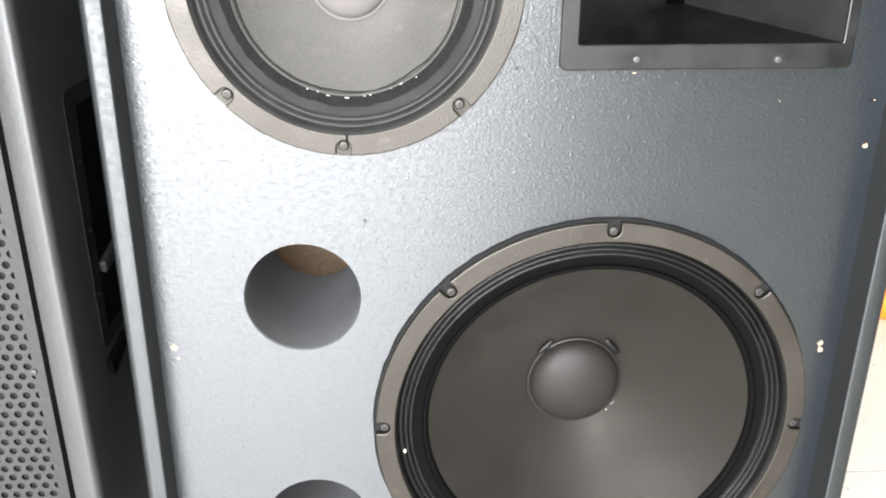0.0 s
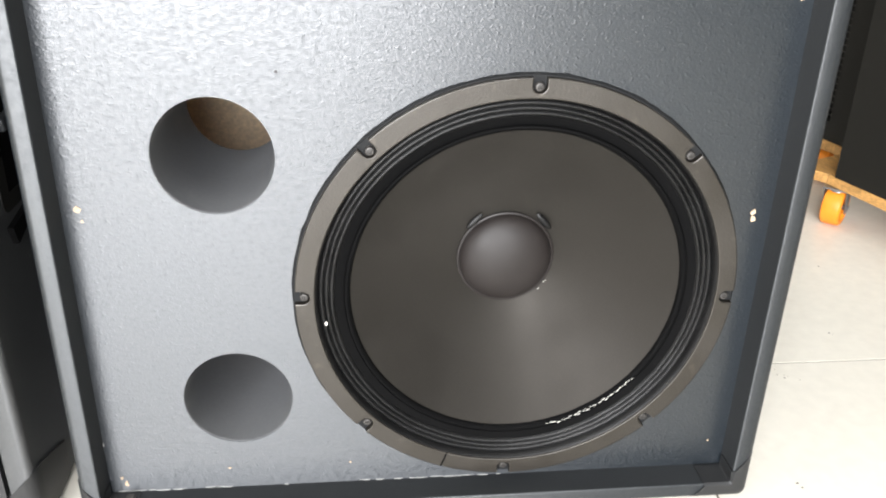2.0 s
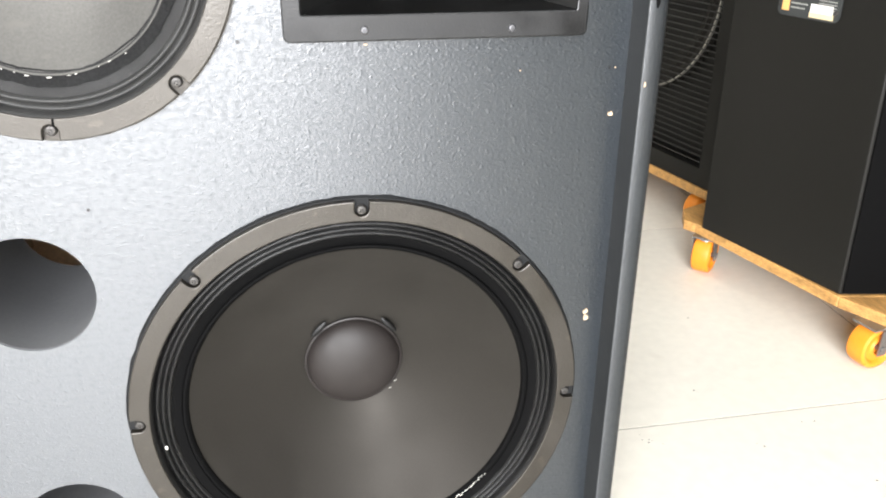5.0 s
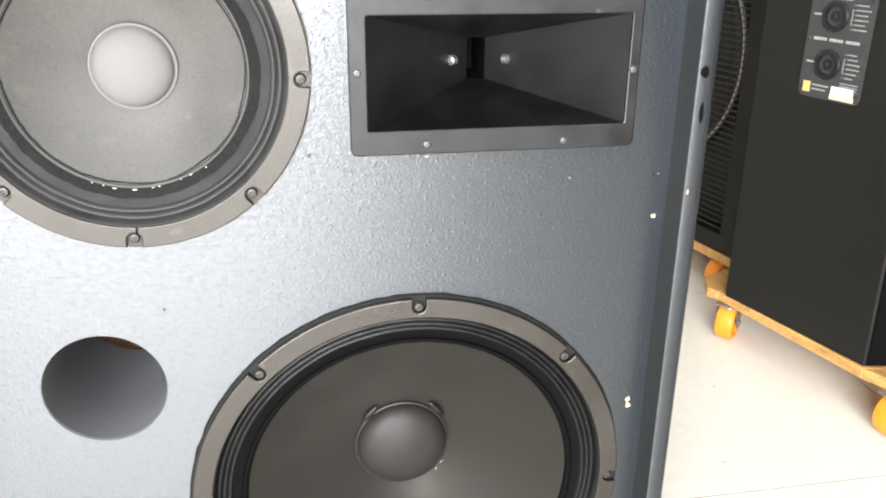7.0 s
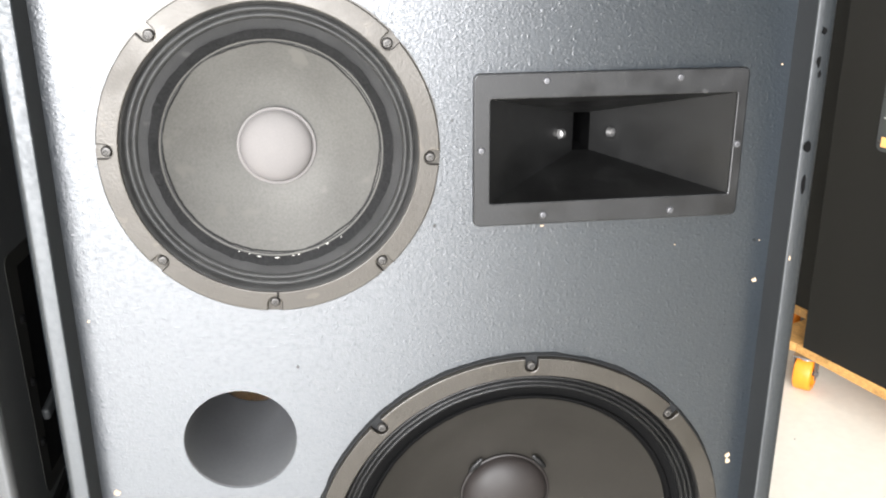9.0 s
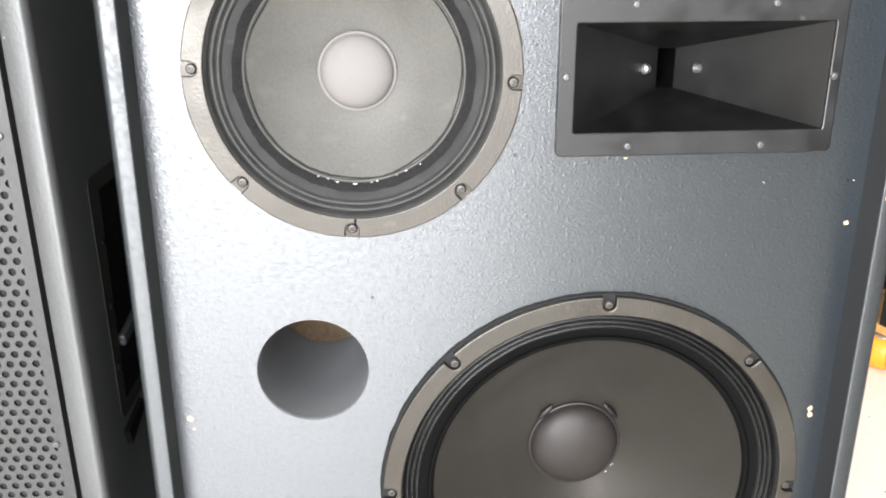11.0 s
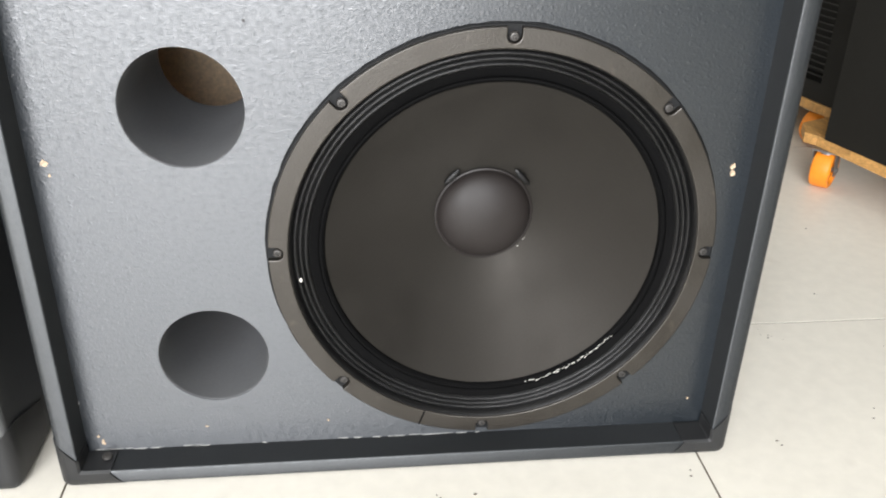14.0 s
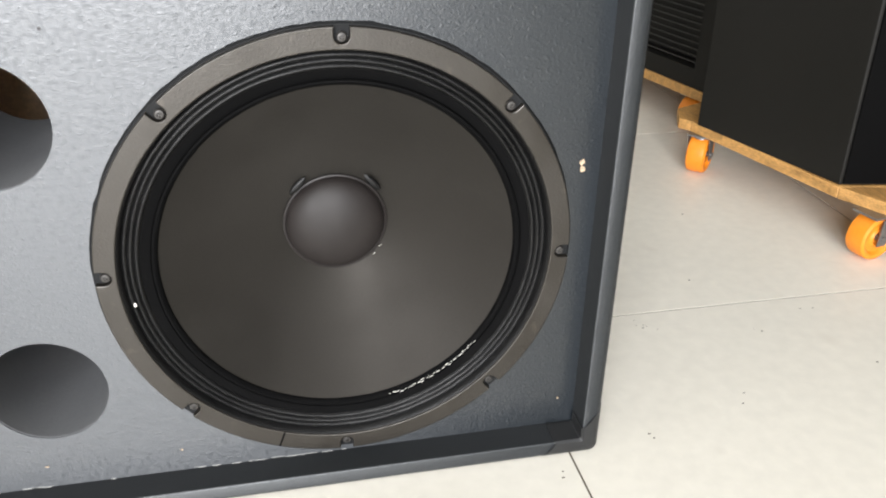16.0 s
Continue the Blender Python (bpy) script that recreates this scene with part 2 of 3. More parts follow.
def prism(bm, pts, z0, z1, bevel=0.0):
    a = [bm.verts.new((x, y, z0)) for x, y in pts]
    b = [bm.verts.new((x, y, z1)) for x, y in pts]
    n = len(pts)
    for i in range(n):
        j = (i + 1) % n
        bm.faces.new((a[i], a[j], b[j], b[i]))
    bm.faces.new(a[::-1]), bm.faces.new(b)
    if bevel:
        bmesh.ops.bevel(bm, geom=list(bm.edges), offset=bevel, segments=2, affect="EDGES", profile=0.5)
    return bm


# ---- the room ----
RX0, RX1, RY0, RY1, RH = -4.0, 3.2, -3.2, 3.4, 2.9
bm = bmesh.new()
box(bm, RX0 - 0.2, RX1 + 0.2, RY0 - 0.2, RY1 + 0.2, -0.12, -0.0007)
floor = part("floor", bm, GROUT)
tagged(floor, "cream polished tile floor with thin dirty joints", "floor", kind="structure")
for wname, lims in (("wall_north", (RX0, RX1, RY1, RY1 + 0.2)), ("wall_east", (RX1, RX1 + 0.2, RY0 - 0.2, RY1 + 0.2))):
    bm = bmesh.new()
    box(bm, *lims, 0, RH)
    east = wname == "wall_east"
    tagged(part(wname, bm, GREYWALL if east else WALLMAT), "unseen room wall, darkened to cut reflected light" if east else "plain white painted room wall", "wall", kind="structure")
DX0, DX1, DH = -2.18, 0.30, 2.14
bm = bmesh.new()
box(bm, RX0, DX0, RY0 - 0.2, RY0, 0, RH)
box(bm, DX1, RX1, RY0 - 0.2, RY0, 0, RH)
box(bm, DX0, DX1, RY0 - 0.2, RY0, DH, RH)
tagged(part("wall_south", bm, GREYWALL), "unseen wall round a wide open shop door, darkened to cut reflected light", "wall", kind="structure")
bm = bmesh.new()
box(bm, RX0 - 0.2, RX0, RY0 - 0.2, RY1 + 0.2, 0, RH)
tagged(part("wall_west", bm, WALLMAT), "plain white painted room wall", "wall", kind="structure")
bm = bmesh.new()
box(bm, DX0, DX0 + 0.06, RY0 - 0.12, RY0 - 0.06, 0, DH)
box(bm, DX1 - 0.06, DX1, RY0 - 0.12, RY0 - 0.06, 0, DH)
box(bm, DX0 + 0.06, DX1 - 0.06, RY0 - 0.12, RY0 - 0.06, DH - 0.06, DH)
tagged(part("door_1", bm, ALU), "white metal frame of the open shop door", "door frame", kind="structure")
bm = bmesh.new()
box(bm, RX0 - 0.2, RX1 + 0.2, RY0 - 0.2, RY1 + 0.2, RH, RH + 0.15)
tagged(part("ceiling", bm, CEILMAT), "plain white painted ceiling", "ceiling", kind="structure")
bm = bmesh.new()
box(bm, -80, 80, -80, 80, -0.30, -0.13)
tagged(part("ground", bm, material("pale_concrete", (0.42, 0.41, 0.39), 0.9, grain=8, stain=0.4)), "pale concrete ground outside the door", "ground", kind="structure")


# ---- loudspeakers of one family: cabinet, rim, corner protectors ----
W, H, D = 0.623, 0.80, 0.45


def rim_loop(inset, y, r=0.007):
    return [(x, y, z) for x, z in round_rect(-W / 2 + inset, W / 2 - inset, inset, H - inset, max(r - inset * 0.3, 0.002))]


def rim_section(lip):
    return [(0.0, D), (0.0, -0.0222), (0.0003, -0.0243), (0.0012, -0.0266), (0.0027, -0.0283), (0.0046, -0.0292), (0.0062, -0.0294), (0.0068, -0.0294),
            (lip - 0.0012, -0.0294), (lip - 0.0004, -0.0290), (lip, -0.0282)]


def lean(z):
    """How far the left side panel of the open cabinet leans in at a height."""
    return 0.0118 * max(0.0, z - 0.04)


def lean_in(bm):
    for v in bm.verts:
        if v.co.x < 0:
            v.co.x += lean(v.co.z)


def cabinet_shell(sp, lip, mat, leaning=False):
    loops = [rim_loop(i, y) for i, y in rim_section(lip)]
    bm = bmesh.new()
    loops_to_bm(bm, loops, close_first=True)
    if leaning:
        lean_in(bm)
    body = part("cabinet_body", bm, mat, sp, smooth=True, angle=0.9)
    bm = bmesh.new()
    loops_to_bm(bm, [rim_loop(lip, y) for y in (-0.0282, 0.004, 0.02)])
    if leaning:
        lean_in(bm)
    part("rebate", bm, LINING, sp, "dark painted inner face of the rim")
    bm = bmesh.new()
    loops_to_bm(bm, [rim_loop(lip + 0.001, y) for y in (0.0185, 0.2, D - 0.02)], close_last=True)
    if leaning:
        lean_in(bm)
    part("interior", bm, RAW, sp, "raw fibreboard inside of the box")
    return body


def corner_protector(sp, sx, low, lip, reach=0.052):
    """A moulded cap round one front corner: two arms that follow the rim's section."""
    bm = bmesh.new()
    prof = [(-0.0022, 0.045), (-0.0022, -0.012), (-0.0014, -0.0222), (0.001, -0.027), (0.005, -0.0302), (0.0095, -0.0312), (lip - 0.0006, -0.0312), (lip + 0.0014, -0.0290), (lip + 0.0015, -0.004)]
    rows = []
    for inset, y in prof:
        k = min(1.0, max(0.0, inset / lip))
        arm = reach - 0.021 * k - max(0.0, y) * 0.45
        xe = W / 2 - inset
        z0 = inset if inset > 0 else (0.0005 if low else inset)
        r = max(0.0015, 0.008 - inset * 0.35)
        row = [(xe, arm), (xe, arm * 0.7), (xe, z0 + r)]
        for i in range(1, 5):
            b = radians(22.5 * i)
            row.append((xe - r + r * math.cos(b), z0 + r - r * math.sin(b)))
        row += [(xe - arm * 0.6, z0), (xe - arm * 1.4 + lip, z0)]
        rows.append([bm.verts.new((sx * x, y, z if low else H - z)) for x, z in row])
    for a, b in zip(rows, rows[1:]):
        for i in range(len(a) - 1):
            bm.faces.new((a[i], a[i + 1], b[i + 1], b[i]))
    geom = bm.faces[:]
    bmesh.ops.recalc_face_normals(bm, faces=geom)
    bmesh.ops.solidify(bm, geom=geom, thickness=0.0012)
    return part("corner_protector", bm, PROTECTOR, sp, "dark grey moulded corner protector", smooth=True)


def screw_mesh(name, r, h, mat):
    bm = bmesh.new()
    lathe(bm, [(0, -h * 0.55), (r * 0.35, -h * 0.6), (r * 0.42, -h), (r * 0.75, -h * 0.9), (r, -h * 0.35), (r, 0.0005)], 14)
    box(bm, -r * 0.62, r * 0.62, -h * 1.02, -h * 0.8, -r * 0.09, r * 0.09)
    box(bm, -r * 0.09, r * 0.09, -h * 1.02, -h * 0.8, -r * 0.62, r * 0.62)
    return mesh_of(name, bm, mat, True)


SCREW = screw_mesh("screw", 0.0042, 0.003, SCREWDARK)
HANDLESCREW = screw_mesh("handle_screw", 0.0042, 0.003, BAND)
HORNSCREW = screw_mesh("horn_screw", 0.0031, 0.0022, material("dull_zinc_screw", (0.10, 0.10, 0.105), 0.45, metal=0.6, grain=400, bump=0.1, dist=0.0003))


def driver(sp, name, cx, cz, R, Rin, turn, ring_y, notch, cone_r, cone_y, cap_r, cap_y, cap_rise, rolls, band, mats, labels, coat=0.002, cap_off=(0.0, 0.0)):
    """A cone loudspeaker: pressed ring with U notches, pleated surround, cone and dust cap."""
    ring_mat, cone_mat, cap_mat, cloth, band_mat = mats
    bm = bmesh.new()
    outer, n = [], 128
    nw, nd = notch
    half = math.asin(nw / R)
    for i in range(8):
        a0 = radians(turn) + i * math.pi / 4
        for j in range(17):
            a = a0 - math.pi / 4 + half + (math.pi / 4 - 2 * half) * j / 16
            outer.append((cx + R * math.cos(a), cz + R * math.sin(a)))
        ux, uz = math.cos(a0), math.sin(a0)
        for j in range(9):
            b = math.pi * j / 8
            rr, tt = R - (nd - nw) - nw * math.sin(b), -nw * math.cos(b)
            outer.append((cx + rr * ux - tt * uz, cz + rr * uz + tt * ux))
    fill_loops(bm, [outer, circle(cx, cz, Rin, 96)], ring_y, -0.0025)
    es = [e for e in bm.edges if len(e.link_faces) == 2 and all(abs(v.co.y - ring_y) < 1e-5 for v in e.verts) and e.calc_face_angle(0) > 1.0]
    bmesh.ops.bevel(bm, geom=es, offset=0.0009, segments=2, affect="EDGES", profile=0.5)
    d = part(name, bm, ring_mat, sp, labels[0], smooth=True, angle=0.2)
    lap = 0.0024 if R > 0.15 else 0.0003
    bm = bmesh.new()
    lathe(bm, [(Rin - 0.001, -0.001), (Rin - 0.001, -0.0028), (R - 0.001, -0.0028), (R + 0.0010, -0.0026), (R + lap, -0.0008), (R + lap + 0.0007, 0.001)], 128, cx, cz)
    for v in bm.verts:
        # the gasket squeezes out unevenly
        away = Vector((v.co.x - cx, 0, v.co.z - cz))
        if away.length > R + lap * 0.5:
            v.co += away.normalized() * (0.0006 * noise.noise(v.co * 70) + 0.0009 * noise.noise(v.co * 330))
    part("gasket", bm, FLANGE if R > 0.15 else RING, d, "gasket edge under the ring", smooth=True)
    bm = bmesh.new()
    prof = [(Rin + 0.0012, ring_y + 0.0015), (Rin - 0.0008, ring_y + 0.002), (Rin - 0.002, -0.001)]
    steps, rr0, rr1 = rolls * 8, Rin - 0.003, Rin - band
    for k in range(steps + 1):
        f = k / steps
        prof.append((rr0 + (rr1 - rr0) * f, 0.0005 + 0.0015 * f - 0.0020 * abs(math.sin(math.pi * rolls * f))))
    lathe(bm, prof, 128, cx, cz)
    for v in bm.verts:
        if (v.co.x - cx) ** 2 + (v.co.z - cz) ** 2 < (Rin - 0.004) ** 2:
            v.co.y += 0.0007 * noise.noise(v.co * 90) + 0.0004 * noise.noise(v.co * 300)
    part("surround", bm, cloth, d, "black pleated cloth surround", smooth=True, angle=1.2)
    bm = bmesh.new()
    lathe(bm, [(rr1 + 0.0008, 0.0022), (rr1 - 0.002, 0.0026), (cone_r + 0.004, cone_y + 0.0006), (cone_r - 0.001, cone_y + 0.0012)], 128, cx, cz)
    part("cone_edge", bm, band_mat, d, "matt dark coating round the cone", smooth=True)
    bm = bmesh.new()
    prof = []
    for k in range(15):
        f = k / 14
        r = cone_r + 0.0012 + (cap_r - 0.004 - cone_r) * f
        prof.append((r, cone_y + (cap_y + 0.004 - cone_y) * (f + 0.10 * math.sin(math.pi * f))))
    lathe(bm, prof, 128, cx, cz)
    cone = part("cone", bm, cone_mat, d, labels[1], smooth=True)
    if cone_r > 0.1:
        bm = bmesh.new()
        seg = 128
        t = 0.0024
        lathe(bm, [(cone_r + 0.0034, cone_y + 0.0002), (cone_r + 0.0022, cone_y - t * 0.7), (cone_r + 0.0008, cone_y - t * 0.8), (cone_r - 0.0012, cone_y - 0.0006), (cone_r - 0.0024, cone_y + 0.0022)], seg, cx, cz)
        for v in bm.verts:
            v.co.y += 0.0008 * noise.noise(v.co * 160)
        part("glue_bead", bm, BAND, d, "dark glue line round the cone", smooth=True)
    # the brushed-on coating ends in a ragged line on the paper
    bm = bmesh.new()
    inner, outer_ring = [], []
    for i in range(160):
        a = 2 * math.pi * i / 160
        p = Vector((math.cos(a), 0, math.sin(a)))
        depth = coat * (0.75 + 0.60 * noise.noise(p * 2.1 + Vector((cx, 0, 3))) + 0.16 * noise.noise(p * 9) + 0.16 * noise.noise(p * 40))
        for ring, rr in ((outer_ring, cone_r + (0.003 if cone_r > 0.1 else 0.0085 + 0.0014 * noise.noise(p * 5) + 0.0009 * noise.noise(p * 30))), (inner, cone_r - max(0.0004, depth))):
            f = (cone_r + 0.0012 - rr) / (cone_r + 0.004 - cap_r)
            y = cone_y + (cap_y + 0.004 - cone_y) * (f + 0.10 * math.sin(math.pi * f)) if f > 0 else cone_y - 0.0018
            ring.append(bm.verts.new((cx + rr * p.x, y - 0.0005, cz + rr * p.z)))
    for i in range(160):
        j = (i + 1) % 160
        bm.faces.new((outer_ring[i], outer_ring[j], inner[j], inner[i]))
    bmesh.ops.solidify(bm, geom=bm.faces[:], thickness=0.0003)
    part("coating", bm, BAND if cone_r > 0.1 else COATING, d, "ragged dark coating on the cone's edge")
    bm = bmesh.new()
    prof = [(cap_r + 0.0015, cap_y + 0.001), (cap_r + 0.0013, cap_y - 0.0008), (cap_r, cap_y - 0.0013), (cap_r - 0.0009, cap_y - 0.0006)]
    for k in range(1, 13):
        a = math.pi / 2 * k / 12
        prof.append(((cap_r - 0.0011) * math.cos(a) if k < 12 else 0, cap_y - cap_rise * math.sin(a)))
    lathe(bm, prof, 72, cx + cap_off[0], cz + cap_off[1])
    part("dust_cap", bm, cap_mat, d, labels[2], smooth=True, angle=1.0)
    for i in range(8):
        a = radians(turn) + i * math.pi / 4
        rr = R - nd * 0.62
        shared("screw", SCREW, pose(cx + rr * math.cos(a), -0.0042, cz + rr * math.sin(a), 0, 23 * i, 0), d)
    return d, cone


# ---- the open blue-grey loudspeaker ----
CX = -0.0785
main = thing("loudspeaker", pose(CX, 0, 0), "blue-grey textured loudspeaker cabinet standing open on the tile floor", "loudspeaker", "loudspeakers")
cabinet_shell(main, 0.0172, EDGE, True)
for sx in (-1, 1):
    for low in (True, False):
        cap = corner_protector(main, sx, low, 0.0172)
        if sx < 0 and not low:
            cap.location.x += lean(H)

WX, WZ = 0.0005 - CX, 0.2175
MX, MZ = -0.202 - CX, 0.5975
HX0, HX1, HZ0, HZ1 = -0.0455 - CX, 0.179 - CX, 0.531, 0.654
OX0, OX1, OZ0, OZ1 = -0.032 - CX, 0.170 - CX, 0.550, 0.634
PORTS = [(-0.248 - CX, 0.346), (-0.2475 - CX, 0.1175)]
PR = 0.048
bm = bmesh.new()
g = 0.0170
fill_loops(bm, [[(-W / 2 + g, g), (W / 2 - g, g), (W / 2 - g, H - g), (-W / 2 + g + lean(H - g), H - g), (-W / 2 + g, g + 0.03)],
                circle(WX, WZ, 0.180, 72), circle(MX, MZ, 0.117, 60),
                [(OX0 - 0.002, OZ0 - 0.002), (OX1 + 0.002, OZ0 - 0.002), (OX1 + 0.002, OZ1 + 0.002), (OX0 - 0.002, OZ1 + 0.002)],
                circle(*PORTS[0], PR, 72), circle(*PORTS[1], PR, 72)], 0.0, 0.018)
baffle = part("baffle", bm, PAINT, main, "blue-grey wrinkle-painted front board with chipped paint")
for px, pz in PORTS:
    bm = bmesh.new()
    lathe(bm, [(PR + 0.0004, 0.0010), (PR - 0.0004, 0.0016), (PR - 0.0006, 0.004), (PR - 0.0006, 0.155), (PR + 0.0025, 0.155), (PR + 0.0025, 0.0185)], 72, px, pz)
    part("port_tube", bm, TUBE, main, "grey bass port tube", smooth=True)

woofer, wcone = driver(main, "woofer", WX, WZ, 0.192, 0.1755, 90 - 1.6, -0.0085, (0.0058, 0.0125), 0.148, 0.004, 0.0448, 0.0715, 0.019, 3, 0.0165,
                       (RING, CONE, CAP, SURROUND, BAND), ("large woofer with a bronze-grey notched ring", "charcoal paper cone", "charcoal domed dust cap"))
for a in (50, 128):
    bm = bmesh.new()
    bmesh.ops.create_uvsphere(bm, u_segments=14, v_segments=8, radius=1.0, matrix=Matrix.Diagonal((0.0105, 0.0021, 0.0032, 1)))
    lump = part("lead_lump", bm, SURROUND, woofer, "black glue over the lead wire", smooth=True)
    rr = 0.0515
    lump.matrix_basis = pose(WX + rr * math.cos(radians(a)), 0.0642, WZ + rr * math.sin(radians(a)), 0, 90 - a + (8 if a < 90 else -8), 0)
mid, mcone = driver(main, "midrange_driver", MX, MZ, 0.1292, 0.1130, 90 - 3.2, -0.0075, (0.0056, 0.0118), 0.0845, 0.0035, 0.0304, 0.0375, 0.016, 2, 0.0125,
                    (RING, MIDCONE, MIDCAP, MIDCLOTH, MIDSURROUND), ("smaller driver with a worn bronze-grey notched ring", "dusty grey paper cone", "pale grey domed dust cap"), 0.0028, (0.0007, -0.0025))

# the horn: flange with its opening, flaring mouth, throat slot
bm = bmesh.new()
fill_loops(bm, [round_rect(HX0, HX1, HZ0, HZ1, 0.005), round_rect(OX0, OX1, OZ0, OZ1, 0.0015, 2)], -0.006, -0.0002)
es = [e for e in bm.edges if len(e.link_faces) == 2 and all(v.co.y < -0.0055 for v in e.verts) and e.calc_face_angle(0) > 1.0]
bmesh.ops.bevel(bm, geom=es, offset=0.0012, segments=2, affect="EDGES", profile=0.5)
horn = part("horn", bm, HORN, main, "black rectangular plastic treble horn", smooth=True, angle=0.2)
TX0, TX1, TZ0, TZ1 = 0.064 - CX, 0.080 - CX, 0.569, 0.604
bm = bmesh.new()
steps = []
for k, f in enumerate((0.0, 0.03, 0.25, 0.5, 0.75, 1.0)):
    y = -0.004 + 0.101 * f
    s = 0 if k == 0 else f
    steps.append([(OX0 + (TX0 - OX0) * s, y, OZ0 + (TZ0 - OZ0) * s), (OX1 + (TX1 - OX1) * s, y, OZ0 + (TZ0 - OZ0) * s),
                  (OX1 + (TX1 - OX1) * s, y, OZ1 + (TZ1 - OZ1) * s), (OX0 + (TX0 - OX0) * s, y, OZ1 + (TZ1 - OZ1) * s)])
loops_to_bm(bm, steps)
part("mouth", bm, MOUTH, horn, "flaring black horn mouth")
# throat slot coloured blacker than the mouth to put in its deep shade
bm = bmesh.new()
loops_to_bm(bm, [steps[-1], [(x, 0.150, z) for x, y, z in steps[-1]]], close_last=True)
part("throat", bm, BAND, horn, "throat slot with its deep shade put into the colour")
for sx, sz in ((0.012, 0.6475), (0.1205, 0.6475), (-0.0395, 0.594), (0.1735, 0.592), (0.012, 0.539), (0.1205, 0.538)):
    shared("screw", HORNSCREW, pose(sx - CX, -0.0055, sz, 0, 40 * sx * 90, 0), horn)
for sx, ang in ((0.0475, -46), (0.0935, 46)):
    bm = bmesh.new()
    lathe(bm, [(0, -0.004), (0.0022, -0.004), (0.003, -0.0032), (0.0042, -0.0028), (0.0045, 0.002)], 12)
    b = part("throat_bolt", bm, STEEL, horn, "dull steel throat bolt", smooth=True)
    b.matrix_basis = pose(sx - CX, 0.0775, 0.5885, 0, 0, ang)

for drv, sxx, szz, r0, r1, ang, fy in ((woofer, WX, WZ, 0.1757, 0.1915, -110, -0.0086), (mid, MX, MZ, 0.1132, 0.1185, -92, -0.0076)):
    bm = bmesh.new()
    box(bm, r0, r1, fy - 0.0002, fy + 0.002, -0.0008, 0.0008)
    seam = part("seam", bm, BAND, drv, "dark seam in the pressed ring")
    seam.matrix_basis = pose(sxx, 0, szz, 0, -ang, 0)
bm = bmesh.new()
bmesh.ops.create_icosphere(bm, subdivisions=1, radius=0.0017, matrix=Matrix.Diagonal((0.8, 0.6, 1.3, 1)))
drop = part("glue_drop", bm, STICKER, woofer, "white drop of glue on the surround")
drop.matrix_basis = pose(-0.1665 - CX, -0.0012, 0.1935)

# pale flecks painting in glints along the glue lines, and dust round the midrange
FLECK = material("pale_glint_and_dust", (0.55, 0.54, 0.50), 0.2, vary=0.3, grain=400, bump=0.3, dist=0.0005)
rng = random.Random(21)
bm = bmesh.new()
bmesh.ops.create_icosphere(bm, subdivisions=1, radius=0.0009)
fleck_me = mesh_of("glint_dust_fleck", bm, FLECK, True, 2.0)
for drv, sxx, szz, cr, cy, a0, a1, count in ((woofer, WX, WZ, 0.1484, 0.0019, -76, -40, 34), (woofer, WX, WZ, 0.0472, 0.0692, -50, -25, 3), (mid, MX, MZ, 0.0856, 0.0012, -118, -52, 9)):
    for k in range(count):
        a = radians(a0 + (a1 - a0) * (k + rng.uniform(0.1, 0.9)) / count)
        rr = cr + rng.gauss(0, 0.0005)
        shared("glint_dust_fleck", fleck_me, pose(sxx + rr * math.cos(a), cy, szz + rr * math.sin(a)) @ Matrix.Rotation(-a, 4, "Y") @ Matrix.Diagonal((rng.uniform(0.3, 0.6), 0.5, rng.uniform(0.5, 2.8), 1)), drv)

# chipped paint and screw marks on the front board
rng = random.Random(4)


def chip(x, z, w, h, y=-0.0004, mat=CHIP):
    bm = bmesh.new()
    n = 11
    pts = []
    for i in range(n):
        a = 2 * math.pi * i / n
        k = rng.uniform(0.4, 0.95)
        pts.append((w / 2 * k * math.cos(a), h / 2 * k * math.sin(a)))
    fill_loops(bm, [pts], -0.0003, 0.0006)
    ob = part("paint_chip", bm, mat, main, "bare wood where the paint chipped")
    ob.matrix_basis = pose(x - CX, y, z)


for x, z, w, h in ((0.2003, 0.2908, 0.0068, 0.0085), (0.2012, 0.2842, 0.0062, 0.0095), (0.2055, 0.468, 0.0055, 0.006), (-0.3565, 0.304, 0.007, 0.008), (-0.3545, 0.294, 0.003, 0.004),
                   (-0.3575, 0.466, 0.003, 0.003), (-0.3575, 0.027, 0.0055, 0.009), (-0.361, 0.034, 0.003, 0.004), (-0.150, 0.0405, 0.003, 0.003), (0.130, 0.505, 0.002, 0.002),
                   (0.199, 0.047, 0.0028, 0.003), (0.2065, 0.505, 0.002, 0.002), (0.013, 0.528, 0.004, 0.002), (-0.262, 0.040, 0.004, 0.0018), (0.208, 0.655, 0.002, 0.002)):
    chip(x, z, w, h)
for k in range(26):
    x = -0.362 + 0.36 * rng.random() ** 1.2
    chip(x, 0.0174 + rng.uniform(0, 0.0010), rng.uniform(0.004, 0.020), rng.uniform(0.0008, 0.0015), mat=WORN)
for k in range(5):
    chip(-0.3716, rng.uniform(0.06, 0.5), rng.uniform(0.0008, 0.0014), rng.uniform(0.003, 0.008), mat=WORN)
